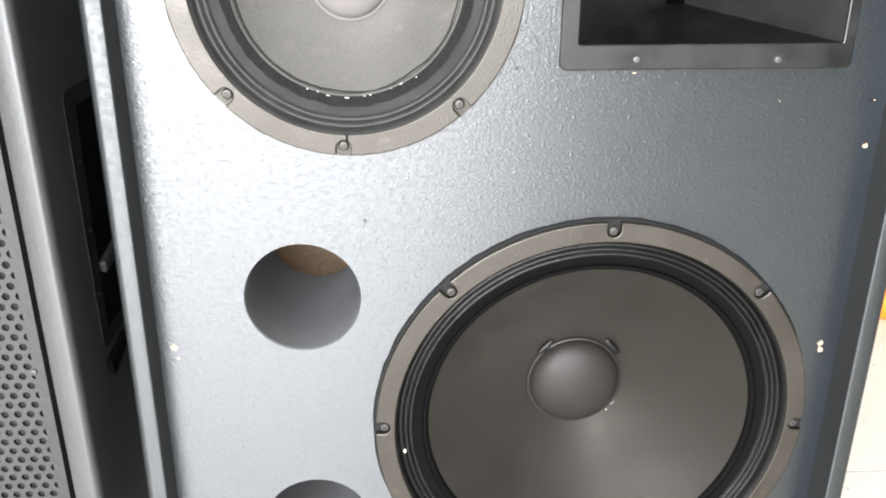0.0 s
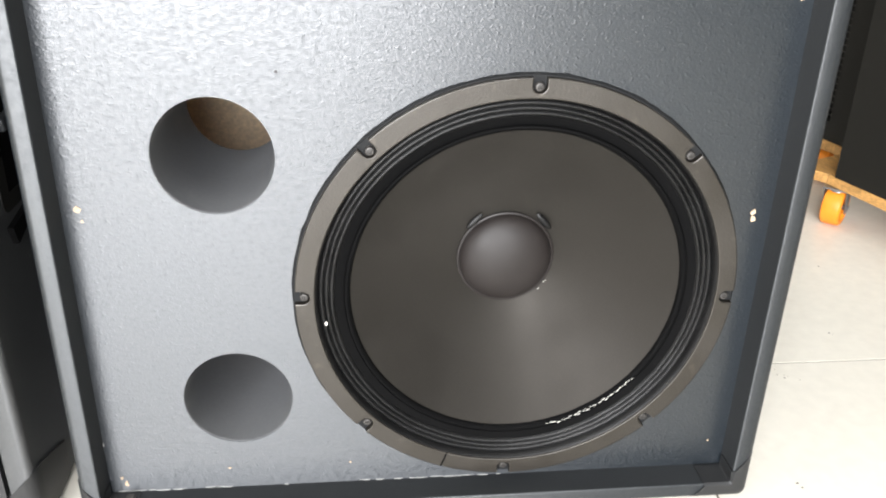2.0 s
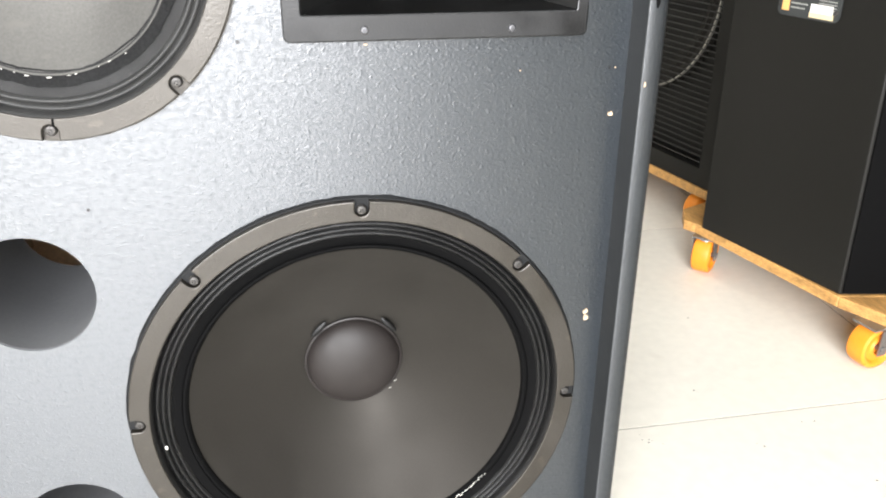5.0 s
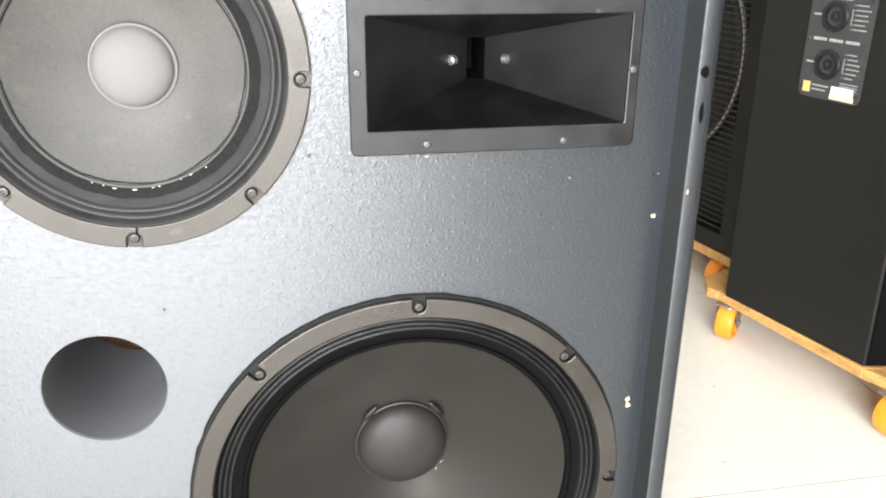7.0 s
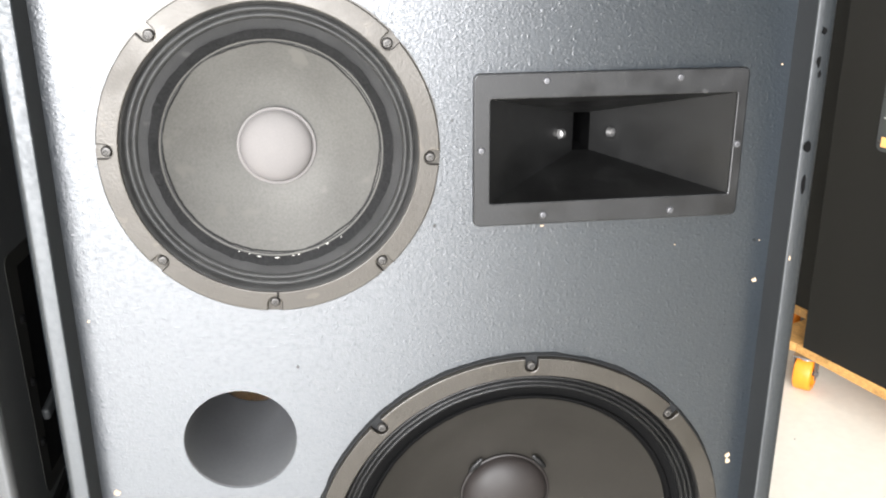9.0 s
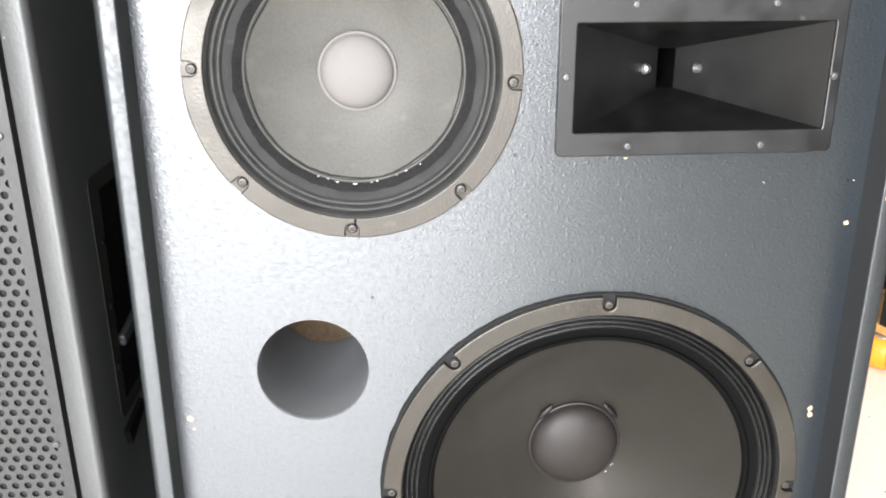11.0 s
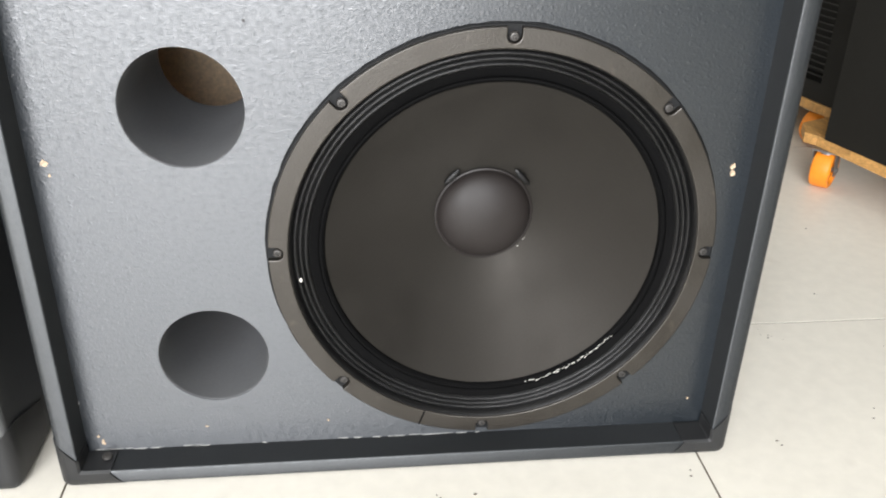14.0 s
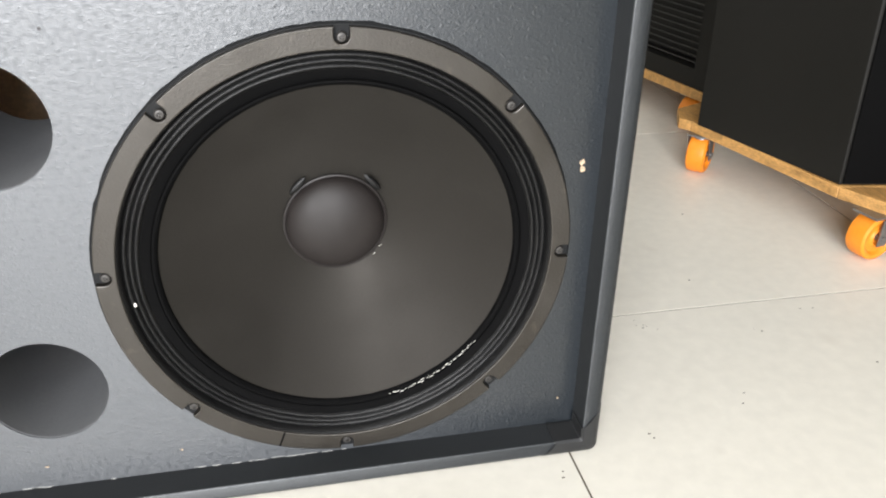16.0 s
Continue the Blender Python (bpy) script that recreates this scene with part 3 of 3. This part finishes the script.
for x, z, w, h in ((0.2230, 0.683, 0.005, 0.007), (0.2215, 0.660, 0.004, 0.010), (0.2235, 0.650, 0.003, 0.006), (0.2218, 0.593, 0.009, 0.012), (0.2225, 0.562, 0.004, 0.018),
                   (0.2190, 0.498, 0.002, 0.006)):
    bm = bmesh.new()
    n = 9
    fill_loops(bm, [[(w / 2 * rng.uniform(0.6, 1.1) * math.cos(6.2832 * i / n), h / 2 * rng.uniform(0.6, 1.1) * math.sin(6.2832 * i / n)) for i in range(n)]], -0.0004, 0.001)
    ob = part("scuff", bm, CHIP if z < 0.5 else BAND, main, "scuffed paint on the rim")
    ob.matrix_basis = pose(x - CX, -0.0296, z)
for x, z, r in ((-0.077, 0.532, 0.0016), (-0.062, 0.618, 0.0013), (0.202, 0.505, 0.0013), (-0.195, 0.413, 0.0013)):
    bm = bmesh.new()
    fill_loops(bm, [circle(0, 0, r, 9)], -0.0004, 0.0006)
    part("dark_spot", bm, SOCKETMAT, main, "dark nick in the paint").matrix_basis = pose(x - CX, 0, z)
bm = bmesh.new()
lathe(bm, [(0, -0.002), (0.003, -0.002), (0.0045, -0.001), (0.0048, 0.0005)], 12)
rs = part("rim_screw", bm, SCREWDARK, main, "dark screw in the lower rim", smooth=True)
rs.matrix_basis = pose(-0.352 - CX, -0.012, 0.0200, -90)


# ---- the second loudspeaker, with its perforated grille ----
LX = -0.426 - W / 2
side = thing("loudspeaker", pose(LX, 0, 0), "blue-grey loudspeaker with a grey perforated steel grille", "loudspeaker", "loudspeakers")
cabinet_shell(side, 0.0215, SIDE)
for sx in (-1, 1):
    for low in (True, False):
        corner_protector(side, sx, low, 0.0215, 0.066)


def perforated(x0, x1, z0, z1, y, pitch, r, margin, depth):
    """A sheet with staggered round holes; every hole is cut through and has a rim."""
    nx, dz = 12, pitch * 0.866
    verts, faces = [], []
    a_, b_ = x0 + margin, z0 + margin
    cols, rows = int((x1 - x0 - 2 * margin) / pitch), int((z1 - z0 - 2 * margin) / dz)
    offx = (x1 - margin) - cols * pitch
    for rw in range(rows):
        for c in range(cols):
            cx = offx + (c + 0.5 + (0.25 if rw % 2 else -0.25)) * pitch
            cz = b_ + (rw + 0.5) * dz
            base = len(verts)
            for ring in range(3):
                for k in range(nx):
                    a = 2 * math.pi * k / nx + math.pi / 6
                    if ring == 0:
                        m6 = (k * 30) % 60
                        rad = pitch / math.sqrt(3) if m6 == 0 else pitch / 2
                        verts.append((cx + rad * math.cos(a + 0), y, cz + rad * math.sin(a + 0)))
                    else:
                        verts.append((cx + r * math.cos(a), y + (0.0 if ring == 1 else depth), cz + r * math.sin(a)))
            for ring in range(2):
                for k in range(nx):
                    j = (k + 1) % nx
                    o = base + ring * nx
                    faces.append((o + k, o + j, o + nx + j, o + nx + k))
    left, right = offx - 0.25 * pitch, offx + (cols + 0.25) * pitch
    top = b_ + rows * dz
    for (p, q, s, t) in ((x0, left + pitch * 0.3, z0, z1), (right - pitch * 0.55, x1, z0, z1), (left, right, z0, b_), (left, right, top, z1)):
        o = len(verts)
        yy = y + 0.0003
        verts += [(p, yy, s), (q, yy, s), (q, yy, t), (p, yy, t)]
        faces.append((o, o + 1, o + 2, o + 3))
    # folded edge
    o = len(verts)
    verts += [(x0, y, z0), (x1, y, z0), (x1, y, z1), (x0, y, z1), (x0, y + 0.012, z0), (x1, y + 0.012, z0), (x1, y + 0.012, z1), (x0, y + 0.012, z1)]
    for k in range(4):
        j = (k + 1) % 4
        faces.append((o + k, o + j, o + 4 + j, o + 4 + k))
    me = bpy.data.meshes.new("grille")
    me.from_pydata(verts, [], faces)
    return me


gm = perforated(-W / 2 + 0.0283, W / 2 - 0.0283, 0.0281, H - 0.0281, -0.0235, 0.0102, 0.0032, 0.0054, 0.0014)
gm.materials.append(GRILLE)
grille = new("grille", gm)
grille.parent = side
grille["label"] = "grey perforated steel grille"
bm = bmesh.new()
box(bm, -W / 2 + 0.0213, W / 2 - 0.0213, 0.0, 0.018, 0.0213, H - 0.0213)
part("baffle", bm, LINING, side, "dark front board behind the grille")
bm = bmesh.new()
box(bm, -W / 2 + 0.030, W / 2 - 0.030, -0.0205, -0.0165, 0.030, H - 0.030)
part("backing_foam", bm, FOAM, side, "dusty grey foam behind the grille")
for sx, sz in ((-0.463, 0.298), (-0.466, 0.045), (-0.463, 0.56)):
    shared("grille_screw", HORNSCREW, pose(sx - LX, -0.0232, sz), side)
# moulded side handle: plate, grip, and a flat black sheet for the cup's shade
bm = bmesh.new()
fill_loops(bm, [round_rect(0.031, 0.232, 0.286, 0.512, 0.010), [(0.047, 0.300), (0.214, 0.300), (0.214, 0.497), (0.055, 0.497)]], -0.0006, 0.0)
handle = part("side_handle", bm, BLACK, side, "black recessed plastic carrying handle")
handle.matrix_basis = Matrix.Translation((W / 2, 0, 0)) @ Matrix(((0, -1, 0, 0), (1, 0, 0, 0), (0, 0, 1, 0), (0, 0, 0, 1)))
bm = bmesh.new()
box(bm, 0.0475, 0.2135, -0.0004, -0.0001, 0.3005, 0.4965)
part("cup_shade", bm, BAND, handle, "flat black sheet standing for the shaded handle recess")
bm = bmesh.new()
box(bm, 0.0, 0.166, -0.005, 0.002, -0.006, 0.006, 0.003)
grip = part("grip", bm, LINING, handle, "grey grip bar")
grip.matrix_basis = pose(0.049, -0.002, 0.357, 0, -9, 0)
for k in range(3):
    shared("screw", HANDLESCREW, pose(0.0395 + 0.0028 * k, -0.0004, 0.337 + 0.058 * k), handle)
bm = bmesh.new()
fill_loops(bm, [[(0.036, 0.259), (0.030, 0.276), (0.079, 0.283), (0.079, 0.272)]], -0.005, 0.0)
clip = part("handle_clip", bm, BAND, side, "grey clip below the handle")
clip.matrix_basis = handle.matrix_basis.copy()


# ---- the black loudspeakers on rolling boards ----
def caster(parent, x, y, heading, top=0.069):
    """Steel fork and plate with a nylon wheel; heading is the way that the wheel rolls."""
    m = pose(x, y, 0, 0, 0, heading)
    R = 0.0333
    bm = bmesh.new()
    box(bm, -0.024, 0.024, -0.02, 0.02, top - 0.003, top)
    bmesh.ops.create_cone(bm, cap_ends=True, segments=14, radius1=0.013, radius2=0.011, depth=0.005, matrix=Matrix.Translation((0.006, 0, top - 0.005)))
    for s in (-1, 1):
        a = [bm.verts.new(p) for p in ((-0.008, s * 0.0172, R - 0.010), (0.008, s * 0.0172, R - 0.010), (0.020, s * 0.0172, top - 0.006), (-0.006, s * 0.0172, top - 0.006))]
        b = [bm.verts.new((v.co.x, s * 0.0190, v.co.z)) for v in a]
        for i in range(4):
            j = (i + 1) % 4
            bm.faces.new((a[i], a[j], b[j], b[i]))
        bm.faces.new(a), bm.faces.new(b)
    bmesh.ops.create_cone(bm, cap_ends=True, segments=10, radius1=0.0045, radius2=0.0045, depth=0.043, matrix=Matrix.Translation((0, 0, R)) @ Matrix.Rotation(math.pi / 2, 4, "X"))
    c = part("caster", bm, STEEL, parent, "zinc swivel caster")
    c.matrix_basis = m
    bm = bmesh.new()
    half = [(0, 0.0085), (0.009, 0.009), (0.011, 0.013), (0.014, 0.0105), (0.022, 0.010), (0.025, 0.0145), (0.029, 0.0155), (0.0324, 0.0132), (R, 0.008)]
    lathe(bm, [(a, -b) for a, b in half] + half[::-1], 32, 0, R)
    part("wheel", bm, WHEELMAT, c, "orange nylon wheel", smooth=True)
    return c


sub = thing("subwoofer", pose(0, 0, 0), "satin black angled subwoofer cabinet on a wooden rolling board", "subwoofer", "black subwoofers")
A, B = Vector((0.641, 0.596)), Vector((0.722, 0.332))
bm = bmesh.new()
dn = (B - A).normalized()
foot = [A, B, Vector((1.12, 0.262)), Vector((1.10, 0.70))]
head = [A - dn * 0.004, B - dn * 0.012, foot[2] - dn * 0.012, foot[3] - dn * 0.004]
loops_to_bm(bm, [[(p.x, p.y, 0.0866) for p in foot], [(p.x, p.y, 0.84) for p in head]], close_last=True, close_first=True)
bmesh.ops.bevel(bm, geom=list(bm.edges), offset=0.0015, segments=2, affect="EDGES", profile=0.5)
part("cabinet_body", bm, BLACK, sub)
# black sheet added over the front face to stand for its shade
f0, f1 = B + Vector((0.004, -0.0004)), Vector((1.12, 0.262))
g0, g1 = head[1] + Vector((0.004, -0.0004)), head[2]
bm = bmesh.new()
loops_to_bm(bm, [[(p.x + o * 0.17, p.y - o, z) for p, z in ((f0, 0.09), (f1, 0.09), (g1, 0.836), (g0, 0.836))] for o in (-0.003, 0.003)], close_last=True, close_first=True)
part("front_shade", bm, BAND, sub, "matt black sheet standing for the shade on the front")
# terminal plate lies on the long side face: local x along the face, y into the cabinet, z up
face_m = Matrix(((dn.x, -dn.y, 0, A.x), (dn.y, dn.x, 0, A.y), (0, 0, 1, 0), (0, 0, 0, 1)))
bm = bmesh.new()
fill_loops(bm, [round_rect(0.083, 0.187, 0.456, 0.620, 0.010)], -0.0025, 0.0)
plate = part("terminal_plate", bm, PLATE, sub, "grey terminal plate with two sockets and white print")
plate.matrix_basis = face_m
for z in (0.573, 0.506):
    bm = bmesh.new()
    lathe(bm, [(0.0215, 0.0), (0.0215, -0.003), (0.0195, -0.0045), (0.0145, -0.005), (0.0135, -0.001), (0.0125, 0.006), (0.0085, 0.006), (0.0075, -0.002), (0.004, -0.0025), (0.003, 0.005), (0, 0.005)], 32)
    so = part("socket", bm, SOCKETMAT, plate, "round black speaker socket", smooth=True)
    so.matrix_basis = pose(0.1265, -0.0022, z)


def bar(x0, x1, z0, z1, mat=PRINT, name="print_bar", d=0.0006):
    if mat == PRINT:
        z0, z1 = z0 + 0.18 * (z1 - z0), z1 - 0.18 * (z1 - z0)
    bm = bmesh.new()
    box(bm, x0, x1, -0.0025 - d, -0.0024, z0, z1)
    part(name, bm, mat, plate)


rng = random.Random(9)
bar(0.105, 0.158, 0.609, 0.613), bar(0.105, 0.158, 0.602, 0.606), bar(0.105, 0.150, 0.5955, 0.599)
for x0, x1 in ((0.096, 0.118), (0.123, 0.145), (0.150, 0.173)):
    x = x0
    while x < x1 - 0.002:
        w = rng.uniform(0.0026, 0.0036)
        bar(x, x + w, 0.537, 0.5435)
        x += w + 0.0008
for z in (0.5735, 0.5065):
    for k in range(5):
        bar(0.090 + 0.0032 * k, 0.0924 + 0.0032 * k, z - 0.002, z + 0.0025)
    for k in range(6):
        w = rng.uniform(0.012, 0.024)
        zz = z + 0.016 - 0.0065 * k
        bar(0.158, 0.158 + w, zz, zz + 0.0022)
        bar(0.153, 0.1565, zz + 0.0006, zz + 0.0014)
    bar(0.1525, 0.1532, z - 0.016, z + 0.017)
for k in range(4):
    bar(0.152, 0.181, 0.482 - 0.004 * k, 0.4842 - 0.004 * k)
bar(0.091, 0.103, 0.463, 0.478, ORANGEPRINT, "orange_mark")
bar(0.106, 0.134, 0.473, 0.476), bar(0.106, 0.130, 0.467, 0.470)
bar(0.140, 0.176, 0.466, 0.477, STICKER, "sticker", 0.001), bar(0.139, 0.178, 0.459, 0.466, TAPE, "tape", 0.001)
for x, z in ((0.088, 0.600), (0.182, 0.600), (0.088, 0.538), (0.182, 0.538), (0.088, 0.470), (0.182, 0.470)):
    shared("plate_screw", SCREW, pose(x, -0.0022, z) @ Matrix.Diagonal((0.8, 0.8, 0.8, 1)), plate)

dolly = thing("dolly", pose(0, 0, 0), "wooden rolling board with orange casters under the subwoofer", "dolly", "rolling boards")
bm = bmesh.new()
prism(bm, [(0.6405, 0.614), (0.7185, 0.327), (1.12, 0.26), (1.10, 0.70)], 0.069, 0.0864, 0.0012)
part("board", bm, WOOD, dolly, "yellow varnished plank with worn edges")
bm = bmesh.new()
prism(bm, [(0.7192, 0.3255), (0.7605, 0.2475), (1.10, 0.185), (1.12, 0.2585)], 0.0688, 0.0862, 0.0012)
part("plank", bm, WOOD, dolly, "rough plank end at the front")
bm = bmesh.new()
prism(bm, [(0.6405, 0.6155), (0.6275, 0.634), (0.648, 0.682), (0.72, 0.715), (0.74, 0.632)], 0.0688, 0.0862, 0.0012)
part("plank", bm, WOOD, dolly, "light plank end sticking out behind")
caster(dolly, 0.660, 0.606, 226), caster(dolly, 0.750, 0.279, 12), caster(dolly, 1.03, 0.60, 60), caster(dolly, 1.05, 0.25, 120)

# the grilled subwoofer behind
A3, B3 = Vector((0.690, 0.945)), Vector((0.7385, 0.745))
d3 = (B3 - A3).normalized()
m3 = Matrix(((d3.x, -d3.y, 0, A3.x), (d3.y, d3.x, 0, A3.y), (0, 0, 1, 0), (0, 0, 0, 1)))
grilled = thing("subwoofer", m3, "black subwoofer behind a horizontal wire grille on a rolling board", "subwoofer", "black subwoofers")
X0, X1 = -0.36, 0.205
bm = bmesh.new()
box(bm, X0, X1, 0.05, 0.55, 0.0868, 0.82, 0.003)
part("cabinet_body", bm, BLACK, grilled)
bm = bmesh.new()
fill_loops(bm, [[(X0, 0.0868), (X1, 0.0868), (X1, 0.82), (X0, 0.82)], [(X0 + 0.03, 0.122), (X1 - 0.045, 0.122), (X1 - 0.045, 0.79), (X0 + 0.03, 0.79)]], 0.0, 0.0505)
part("grille_frame", bm, BLACK, grilled, "black frame round the grille")
for k in range(56):
    z = 0.131 + 0.0116 * k
    bm = bmesh.new()
    box(bm, X0 + 0.0295, X1 - 0.0445, 0.004, 0.007, z, z + 0.0020)
    part("slat", bm, BLACKGRILLE, grilled)
bm = bmesh.new()
lathe(bm, [(0.229, 0.049), (0.229, 0.040), (0.226, 0.037), (0.214, 0.038), (0.206, 0.044), (0.198, 0.040), (0.186, 0.046), (0.06, 0.115), (0.055, 0.108), (0.03, 0.094), (0, 0.090)], 72, -0.105, 0.450)
part("woofer", bm, CONE, grilled, "large dark woofer behind the grille", smooth=True)
bm = bmesh.new()
lathe(bm, [(0.2268, 0.038), (0.2255, 0.0335), (0.2232, 0.0335), (0.2220, 0.038)], 96, -0.105, 0.450)
part("trim_ring", bm, TRIM, grilled, "thin bright trim ring round the woofer", smooth=True)

dolly2 = thing("dolly", m3, "plank rolling board with orange casters under the grilled subwoofer", "dolly", "rolling boards")
bm = bmesh.new()
box(bm, X0 - 0.01, X1, -0.004, 0.55, 0.069, 0.0866, 0.0012)
part("board", bm, WOOD, dolly2, "yellow varnished plank")
caster(dolly2, 0.150, 0.026, 95), caster(dolly2, -0.28, 0.05, 80), caster(dolly2, 0.15, 0.48, 30), caster(dolly2, -0.28, 0.48, 30)

# ---- crumbs of dirt on the floor ----
bm = bmesh.new()
rng = random.Random(12)
spots = [(0.365, 0.178), (0.372, 0.168), (0.381, 0.160), (0.47, 0.26), (0.50, 0.13), (0.585, 0.165), (0.33, 0.40), (0.64, 0.86), (0.66, 0.90), (0.62, 0.83), (0.55, 0.45), (-0.05, -0.068), (-0.035, -0.073),
         (-0.062, -0.075), (-0.02, -0.070), (0.19, -0.055), (0.42, 0.02), (0.30, -0.02), (0.60, 0.05)]
for x, y in spots:
    for k in range(2):
        r = rng.uniform(0.0004, 0.0011)
        bmesh.ops.create_icosphere(bm, subdivisions=1, radius=r, matrix=Matrix.Translation((x + rng.gauss(0, 0.006), y + rng.gauss(0, 0.006), r * 0.35)) @ Matrix.Diagonal((rng.uniform(0.8, 2.2), 1, 0.5, 1)))
tagged(part("crumbs", bm, GROUT), "dark crumbs of dirt lying on the tiles", "dirt", kind="stuff")

# ---- floor tiles, 0.6 m with thin joints ----
T0 = 0.595
bm = bmesh.new()
box(bm, 0.0011, T0 - 0.0011, 0.0011, T0 - 0.0011, -0.0042, 0.0)
tile_me = mesh_of("tile", bm, TILE)
for i in range(-7, 6):
    for j in range(-6, 6):
        shared("tile", tile_me, pose(0.206 + T0 * i, 0.195 + T0 * j, 0), floor)
